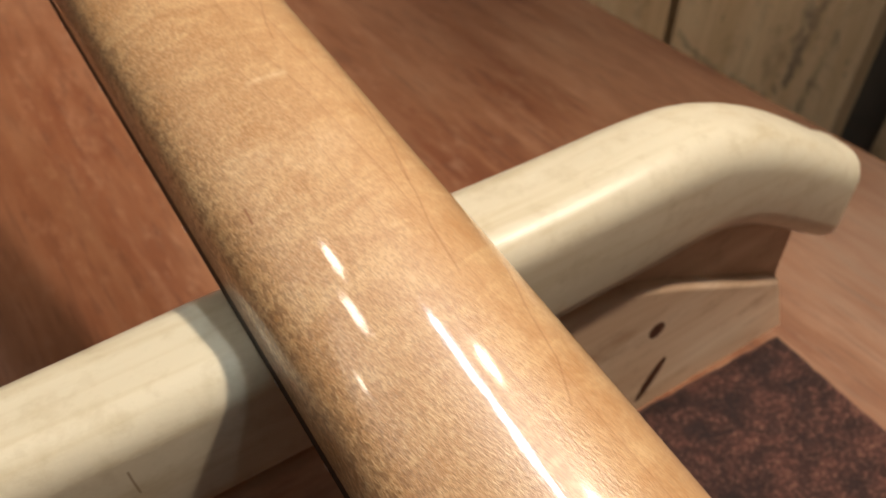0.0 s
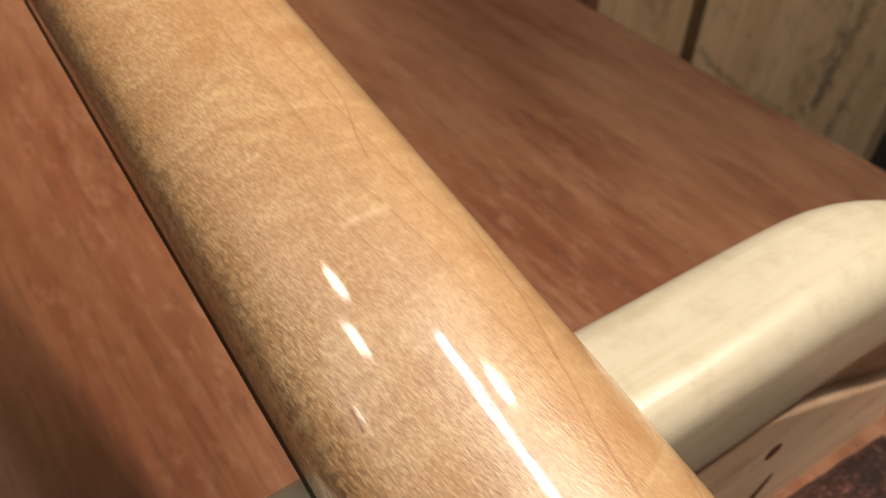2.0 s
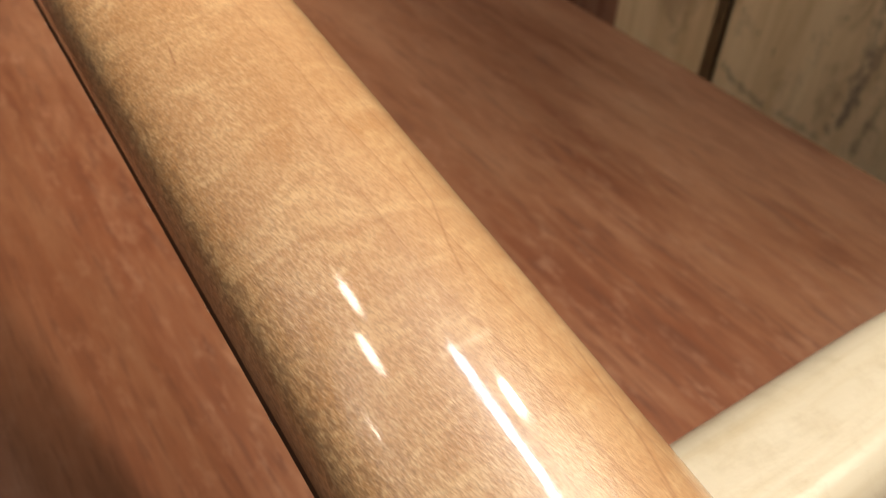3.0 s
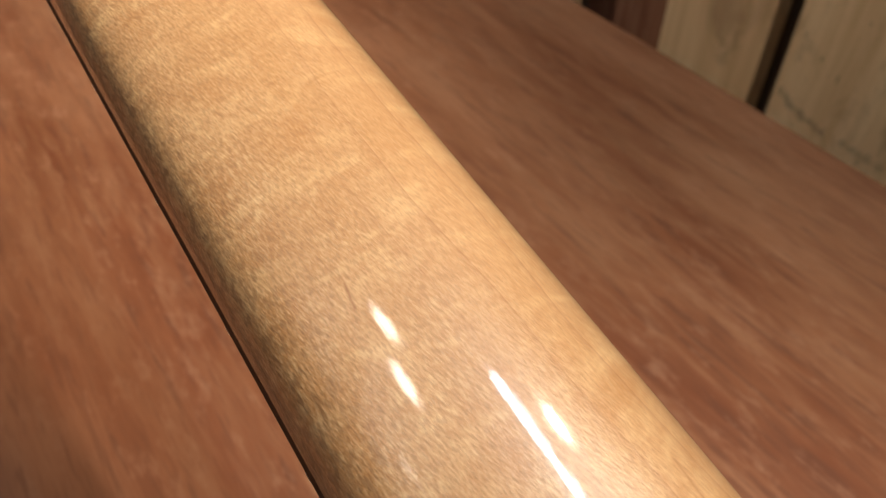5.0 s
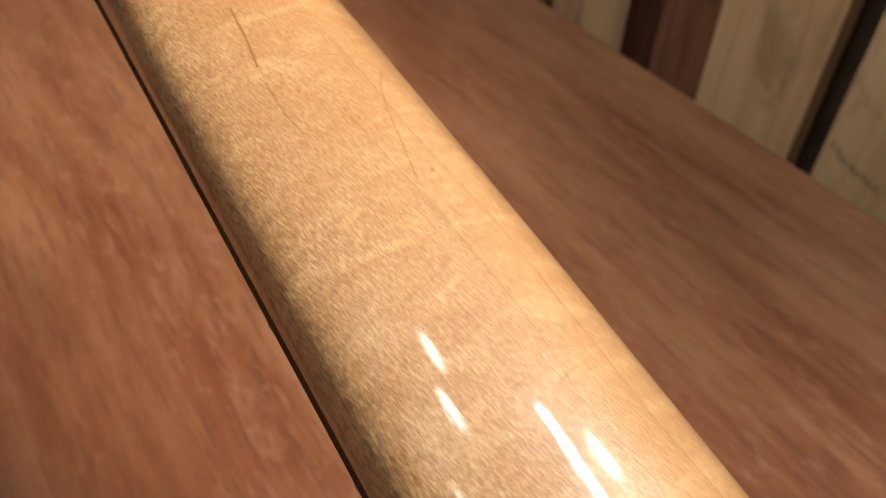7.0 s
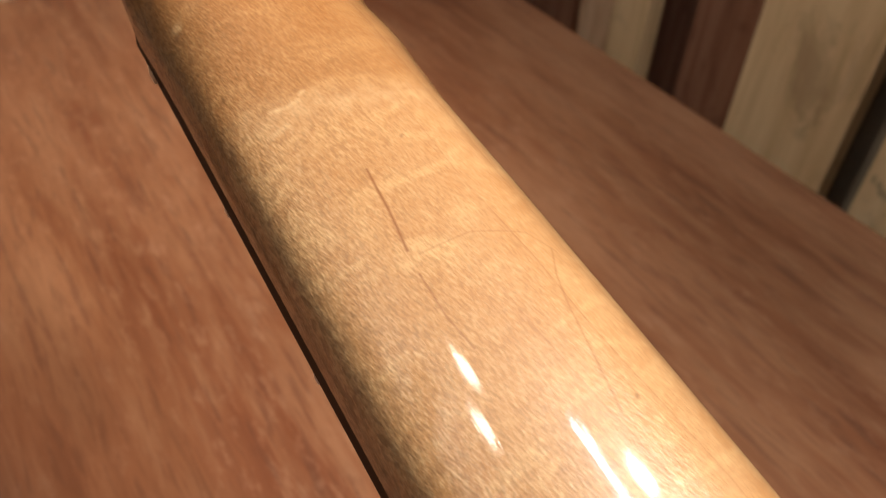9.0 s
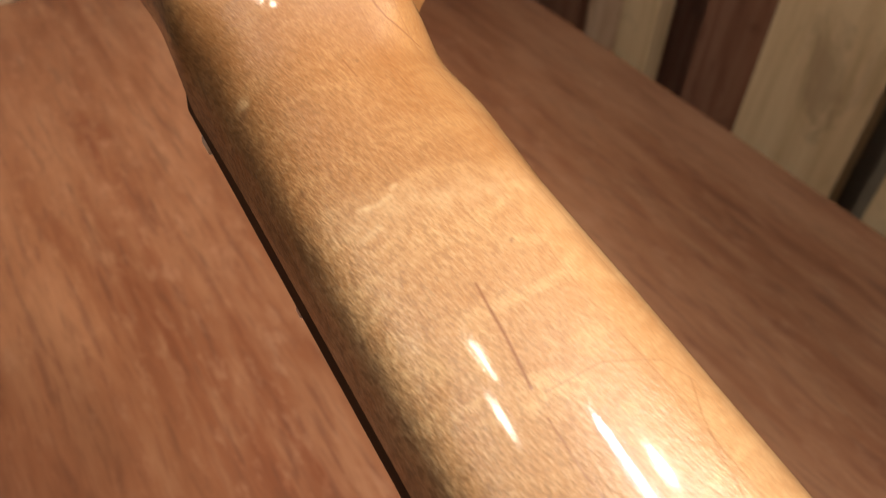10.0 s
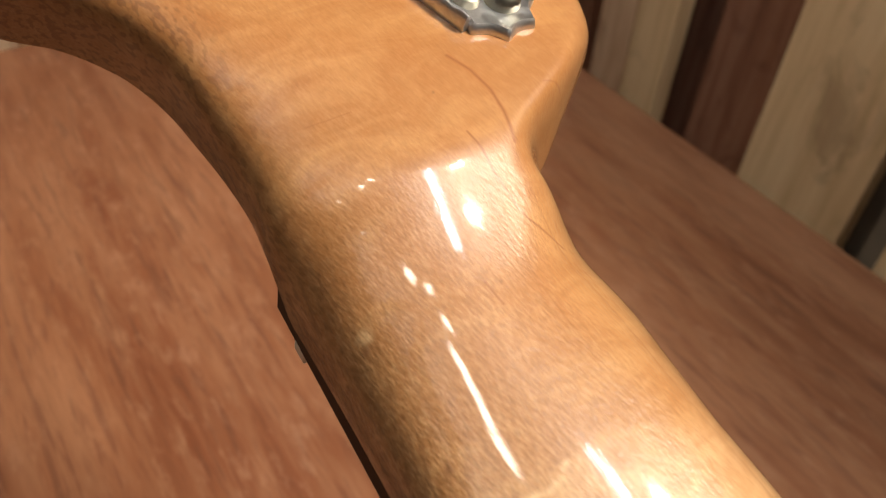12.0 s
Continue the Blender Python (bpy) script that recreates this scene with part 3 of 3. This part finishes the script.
FULL_TREBLE = [(-0.46, 0.25), (-0.13, 0.25), (-0.06, 0.24), (-0.035, 0.24), (-0.02, -0.12), (-0.005, -0.25), (0.01, -0.6), (0.03, 0.0), (0.175, 0.0)]
FULL_BASS = [(-0.46, 0.0), (-0.13, 0.0), (-0.06, -0.5), (-0.035, -0.83), (-0.02, -0.42), (-0.005, -0.95), (0.01, -2.01), (0.022, 0.0), (0.175, 0.0)]


def neck_ring(p):
    left, right = curve_at(TREBLE, p), curve_at(BASS, p)
    back, front, power = curve_at(BACK, p), curve_at(FRONT, p), curve_at(FLAT, p)
    mid, half = (left + right) / 2, (right - left) / 2
    crown = mid + curve_at(CROWN, p)
    treble_fuller, bass_fuller = curve_at(FULL_TREBLE, p), curve_at(FULL_BASS, p)
    ring = []
    n = 56
    for i in range(n + 1):
        a = math.pi * i / n
        ca, sa = math.cos(a), math.sin(a)
        # the two flanks differ in fullness
        k = power + (treble_fuller if ca > 0 else bass_fuller) * abs(ca)
        if ca > 0:  # steep shoulder above the fingerboard
            k += 0.7 * ca ** 4 * min(1.0, max(0.0, -p / 0.03))
        x = crown - (crown - left if ca > 0 else right - crown) * math.copysign(abs(ca) ** (2 / k), ca)
        z = front + (back - front) * abs(sa) ** (2 / k)
        ring.append((x, p, z))
    for i in range(1, 8):
        ring.append((mid + half * (1 - i / 4), p, front))
    return ring


def guitar_neck():
    g = thing("guitar_neck", "amber lacquered maple guitar neck lying face down on the rest", "guitar neck", NECK_POSE)
    stations = [-0.46 + 0.01 * i for i in range(43)] + [-0.03 + 0.0015 * i for i in range(1, 74)] + [0.08 + 0.005 * i for i in range(1, 20)]
    part("neck", loft([neck_ring(p) for p in stations]), MAPLE, g)
    # fingerboard: slab with softened lower corners, taper as the neck
    rings = []
    for p in [-0.46 + 0.02 * i for i in range(24)] + [0.0065]:
        w = 0.5 * (NUT_W - TAPER * p) - 0.0001
        rings.append([(-w, p, -0.0002), (-w, p, -FB + 0.0006), (-w + 0.0006, p, -FB), (0, p, -FB - 0.0008), (w - 0.0006, p, -FB), (w, p, -FB + 0.0006), (w, p, -0.0002)])
    part("fingerboard", loft(rings), ROSE, g, "dark rosewood fingerboard", False)
    part("nut", box(-0.0212, 0.0212, -0.0024, 0.0008, -FB - 0.0019, -FB + 0.001, 0.0004), BONE, g, "white bone nut", False)
    # frets: thin crowned wires across the board
    scale = 0.648
    for k in range(1, 18):
        p = -(scale - scale / 2 ** (k / 12))
        w = 0.5 * (NUT_W - TAPER * p) - 0.0003
        part("fret", box(-w, w, p - 0.0011, p + 0.0011, -FB - 0.0018, -FB + 0.0002, 0.0004, 1), NICKEL, g, smooth=False)
    tuning_machine(g)


def scalloped(cx, cy, r, depth, points, n, start):
    ring = []
    for i in range(n):
        a = 2 * math.pi * i / n
        k = abs(math.sin(points * (a - start) / 2))
        rad = r - depth * k ** 0.8
        ring.append((cx + rad * math.cos(a), cy + rad * math.sin(a)))
    return ring


def tuning_machine(g):
    # built flat, then set on the tilted back of the headstock
    seat = Matrix.Translation((0.0, 0.004, 0.0212)) @ Matrix.Rotation(math.atan(TILT_BACK), 4, "X")
    cx, cy = 0.0222, 0.0222
    n = 96
    rings = []
    for s, h in ((1.0, -0.0010), (1.0, 0.0007), (0.97, 0.0014), (0.90, 0.0019), (0.78, 0.0016), (0.45, 0.0015)):
        rings.append([seat @ Vector((cx + (x - cx) * s, cy + (y - cy) * s, h)) for x, y in scalloped(cx, cy, 0.0078, 0.0015, 8, n, radians(-100))])
    machine = part("tuning_machine", loft(rings), NICKEL, g, "worn nickel tuning machine with scalloped plate")

    def turned(name, profile, n, at, mat, label=""):
        bm = revolve(profile, n, at=at)
        bm.transform(seat)
        part(name, bm, mat, machine, label)

    turned("screw", [(0.0029, 0.0012), (0.0029, 0.0020), (0.0026, 0.0031), (0.0017, 0.0040), (0.0004, 0.0043)], 28, (cx + 0.0016, cy - 0.0006, 0), SCREW_METAL, "domed aged steel screw")
    turned("gear_housing", [(0.0050, 0.0010), (0.0050, 0.0050), (0.0046, 0.0062), (0.0030, 0.0068), (0.0004, 0.0070)], 32, (cx - 0.001, cy + 0.0085, 0), NICKEL)
    turned("gear", [(0.0022, 0.0012), (0.0022, 0.0030), (0.0012, 0.0038), (0.0003, 0.0040)], 16, (cx - 0.0040, cy + 0.0012, 0), SCREW_METAL, "brassy gear end")
    # upright folded edge of the plate
    run = Vector((-0.0032, 0.0110, 0))
    side = Vector((run.y, -run.x, 0)).normalized() * 0.0006
    foot = Vector((cx - 0.0067, cy - 0.0034, 0))
    rings = []
    for k in range(9):
        c = foot + run * (k / 8)
        top = 0.0030 + 0.0003 * math.sin(k * 2.1)
        rings.append([seat @ (c + side + Vector((0, 0, -0.001))), seat @ (c + side + Vector((0, 0, top * 0.8))), seat @ (c + side * 0.3 + Vector((0, 0, top))),
                      seat @ (c - side * 0.3 + Vector((0, 0, top))), seat @ (c - side + Vector((0, 0, top * 0.8))), seat @ (c - side + Vector((0, 0, -0.001)))])
    part("folded_edge", loft(rings), NICKEL, machine, "bright worn folded edge")


guitar_neck()


# ---- neck rest: cream bar on a pine block ----
REST_POSE = pose(-0.0014, -0.2794, 0, 0, -0.4, -4.0)
BAR_TOP = [(0.0000, 0.1225), (0.0584, 0.1225), (0.0876, 0.1235), (0.1061, 0.1225), (0.1216, 0.1177), (0.1352, 0.1114), (0.1508, 0.1021), (0.1664, 0.0919), (0.1810, 0.0817)]
BAR_LOW = [(0.0000, 0.0839), (0.0876, 0.0843), (0.1119, 0.0843), (0.1265, 0.0798), (0.1352, 0.0754), (0.1537, 0.0637), (0.1635, 0.0569), (0.1810, 0.0452)]


def rounded_section(half, low, high, r, n=6):
    """Corner points (y, z) of a rounded rectangle."""
    pts = []
    for sy, sz, a0 in ((1, 1, 0), (-1, 1, 90), (-1, -1, 180), (1, -1, 270)):
        for i in range(n + 1):
            a = radians(a0 + 90 * i / n)
            rr = r if sz > 0 else r * 1.2
            cz = high - rr if sz > 0 else low + rr
            pts.append((sy * (half - rr) + rr * math.cos(a), cz + rr * math.sin(a)))
    return pts


def neck_rest():
    g = thing("neck_rest", "cream wooden neck rest bar with drooping ends on a pine block", "neck rest", REST_POSE)
    rings = []
    xs = [0.0, 0.03, 0.055, 0.072] + [0.077 + 0.0049 * i for i in range(21)]
    stations = [-x for x in reversed(xs[1:])] + xs
    for x in stations:
        top, low = curve_at(BAR_TOP, abs(x)), curve_at(BAR_LOW, abs(x))
        ring = []
        for y, z in rounded_section(0.0146, low - 0.0022, top, 0.0088 + 0.002 * min(1.0, max(0.0, (abs(x) - 0.06) / 0.06))):
            # the end face leans with the bend
            f = (z - low) / (top - low)
            lean = 0.010 * max(0.0, (abs(x) - 0.10) / 0.085) * (0.5 - f) * 1.0
            thin = 0.26 * min(1.0, max(0.0, (-x - 0.03) / 0.09)) if y > 0 else 0.0
            ring.append((x + math.copysign(lean, x) if x else x, y * (1 - thin), z - 0.006 * thin))
        rings.append(ring)
    # round the two ends
    def end(ring, sgn):
        out = []
        cz = sum(p[2] for p in ring) / len(ring)
        for s, d in ((0.97, 0.0026), (0.90, 0.0046), (0.78, 0.0056)):
            out.append([(p[0] + sgn * d, p[1] * s, cz + (p[2] - cz) * s) for p in ring])
        return out
    rings = list(reversed(end(rings[0], -1))) + rings + end(rings[-1], 1)
    part("bar", loft(rings), CREAM, g, "smooth cream wooden bar with drooping ends")
    # pine block, wider at its foot: a tall back half and a lower front half with a rounded lip
    half = [(0.0, 0.0836), (0.0973, 0.0832), (0.1245, 0.0785), (0.1690, 0.0580), (0.1700, 0.0323), (0.1815, -0.0012)]
    prof = [(-x, z) for x, z in reversed(half[1:])] + half
    block = part("block", loft([[(x, y, z) for x, z in prof] for y in (-0.0048, 0.0122)]), PINE, g, "knotty pine block", False)
    lip = [(0.0, 0.0765), (0.06, 0.0757), (0.078, 0.0750), (0.092, 0.0718), (0.106, 0.0652), (0.121, 0.0570), (0.136, 0.0490), (0.150, 0.0415), (0.166, 0.0340)]
    low = [(-x, lip_z) for x, lip_z in reversed(lip[1:])] + lip
    rings = []
    for y, drop in ((-0.0048, 0.0), (-0.0076, 0.0), (-0.0087, 0.0005), (-0.0094, 0.0014), (-0.0096, 0.0026)):
        ring = [(-0.1812, y, -0.0012)] + [(x, y, z - drop) for x, z in low] + [(0.1812, y, -0.0012)]
        rings.append(ring)
    part("lip", loft(rings), PINE, block, "pale knotty pine front lip")
    for x, z, rx, rz, tilt in ((0.1018, 0.0468, 0.0038, 0.0042, 15), (0.1062, 0.0165, 0.0030, 0.0125, -24)):
        bm = revolve([(1.0, 0.0), (0.85, 0.25), (0.4, 0.4), (0.05, 0.42)], 20)
        c, s = math.cos(radians(tilt)), math.sin(radians(tilt))
        for v in bm.verts:
            a, b, d = v.co.x * rx, v.co.y * rz, v.co.z * 0.0006
            v.co = (x + a * c - b * s, -0.0095 - d, z + a * s + b * c)
        part("knot", bm, KNOT, block, "dark oval knot")


neck_rest()


# ---- velvet pad ----
def velvet_pad():
    bm = bmesh.new()
    x0, x1, y0, y1, h = -0.30, 0.0, -0.40, 0.0, 0.0085
    nx, ny = 150, 200
    grid = []
    for i in range(nx + 1):
        col = []
        for j in range(ny + 1):
            x, y = x0 + (x1 - x0) * i / nx, y0 + (y1 - y0) * j / ny
            e = min(x - x0, x1 - x, y - y0, y1 - y)
            z = h - 0.003 * (1 - min(1, e / 0.004)) ** 2
            z += 0.0006 * noise.fractal(Vector((x * 90, y * 90, 0)), 0.8, 2.0, 4)
            wob = 0.0006 * noise.noise(Vector((x * 120, y * 120, 5)))
            col.append(bm.verts.new((x + wob, y + wob, z)))
        grid.append(col)
    for i in range(nx):
        for j in range(ny):
            bm.faces.new((grid[i][j], grid[i + 1][j], grid[i + 1][j + 1], grid[i][j + 1]))
    rim = [grid[i][0] for i in range(nx + 1)] + [grid[nx][j] for j in range(1, ny + 1)] + [grid[i][ny] for i in range(nx - 1, -1, -1)] + [grid[0][j] for j in range(ny - 1, 0, -1)]
    foot = [bm.verts.new((v.co.x, v.co.y, 0.0)) for v in rim]
    for k in range(len(rim)):
        bm.faces.new((rim[k], foot[k], foot[(k + 1) % len(rim)], rim[(k + 1) % len(rim)]))
    ob = mesh_object("velvet_pad", bm, VELVET)
    ob.matrix_world = pose(0.1675, -0.3065, 0.0, 0, 0, -6.2)
    tagged(ob, "dark brown crushed velvet pad lying on the table", "pad")


velvet_pad()


# ---- lamps over the table ----
def pendant_bulb(place, radius):
    x, y, z = place
    g = thing("pendant_lamp", "small warm bulb hanging on a cord", "lamp", Matrix.Translation(place), "pendant lamps")
    r = 0.012
    part("socket", revolve([(r, radius + 0.004), (r, radius + 0.03), (0.004, radius + 0.036)], 16), HOUSING, g)
    part("cord", revolve([(0.002, radius + 0.034), (0.002, 1.65 - z)], 8), HOUSING, g)


# the first two fixtures belong to the added bulbs
for place, watts, radius, tint in BULBS:
    pendant_bulb(place, radius)


def spot_fixture(place, aim):
    g = thing("spot_lamp", "spot lamp with a grey shade hanging over the table", "lamp", look(place, aim), "spot lamps")
    rings = []
    for r, h in ((0.056, -0.03), (0.052, 0.04), (0.038, 0.08), (0.015, 0.10), (0.012, 0.09), (0.034, 0.075), (0.049, 0.038), (0.054, -0.03)):
        rings.append([(r * math.cos(2 * math.pi * i / 32), r * math.sin(2 * math.pi * i / 32), h) for i in range(32)])
    part("shade", loft(rings, caps=False), HOUSING, g)
    rod = revolve([(0.004, 0.0), (0.004, 1.57 - place[2])], 8)
    back = look(place, aim).inverted()
    rod.transform(back @ Matrix.Translation(back.inverted() @ Vector((0, 0, 0.095))))
    part("stem", rod, HOUSING, g)


# housing for the added ceiling uplight
def added_uplight_fixture():
    g = thing("tube_lamp", "added unseen tube lamp lighting the ceiling", "lamp", pose(-0.85, 0.02, 1.21, 0, 0, 90))
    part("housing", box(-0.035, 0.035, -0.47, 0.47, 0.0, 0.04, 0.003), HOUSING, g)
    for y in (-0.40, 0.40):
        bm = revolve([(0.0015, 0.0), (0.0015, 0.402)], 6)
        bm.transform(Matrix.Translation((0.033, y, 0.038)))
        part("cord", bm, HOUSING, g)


def tube_fixture():
    g = thing("tube_lamp", "long tube lamp hanging over the table", "lamp", pose(0.311, -0.403, 1.146, 0, 4, 0))
    part("housing", box(-0.03, 0.03, -0.26, 0.26, 0.008, 0.045, 0.003), HOUSING, g)
    for y in (-0.20, 0.20):
        bm = revolve([(0.0015, 0.0), (0.0015, 0.52)], 6)
        bm.transform(Matrix.Rotation(radians(-4), 4, "Y"))
        bm.transform(Matrix.Translation((0, y, 0.04)))
        part("cord", bm, HOUSING, g)


# the last of these is the added lamp for the boards
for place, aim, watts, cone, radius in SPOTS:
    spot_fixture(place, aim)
tube_fixture()
added_uplight_fixture()
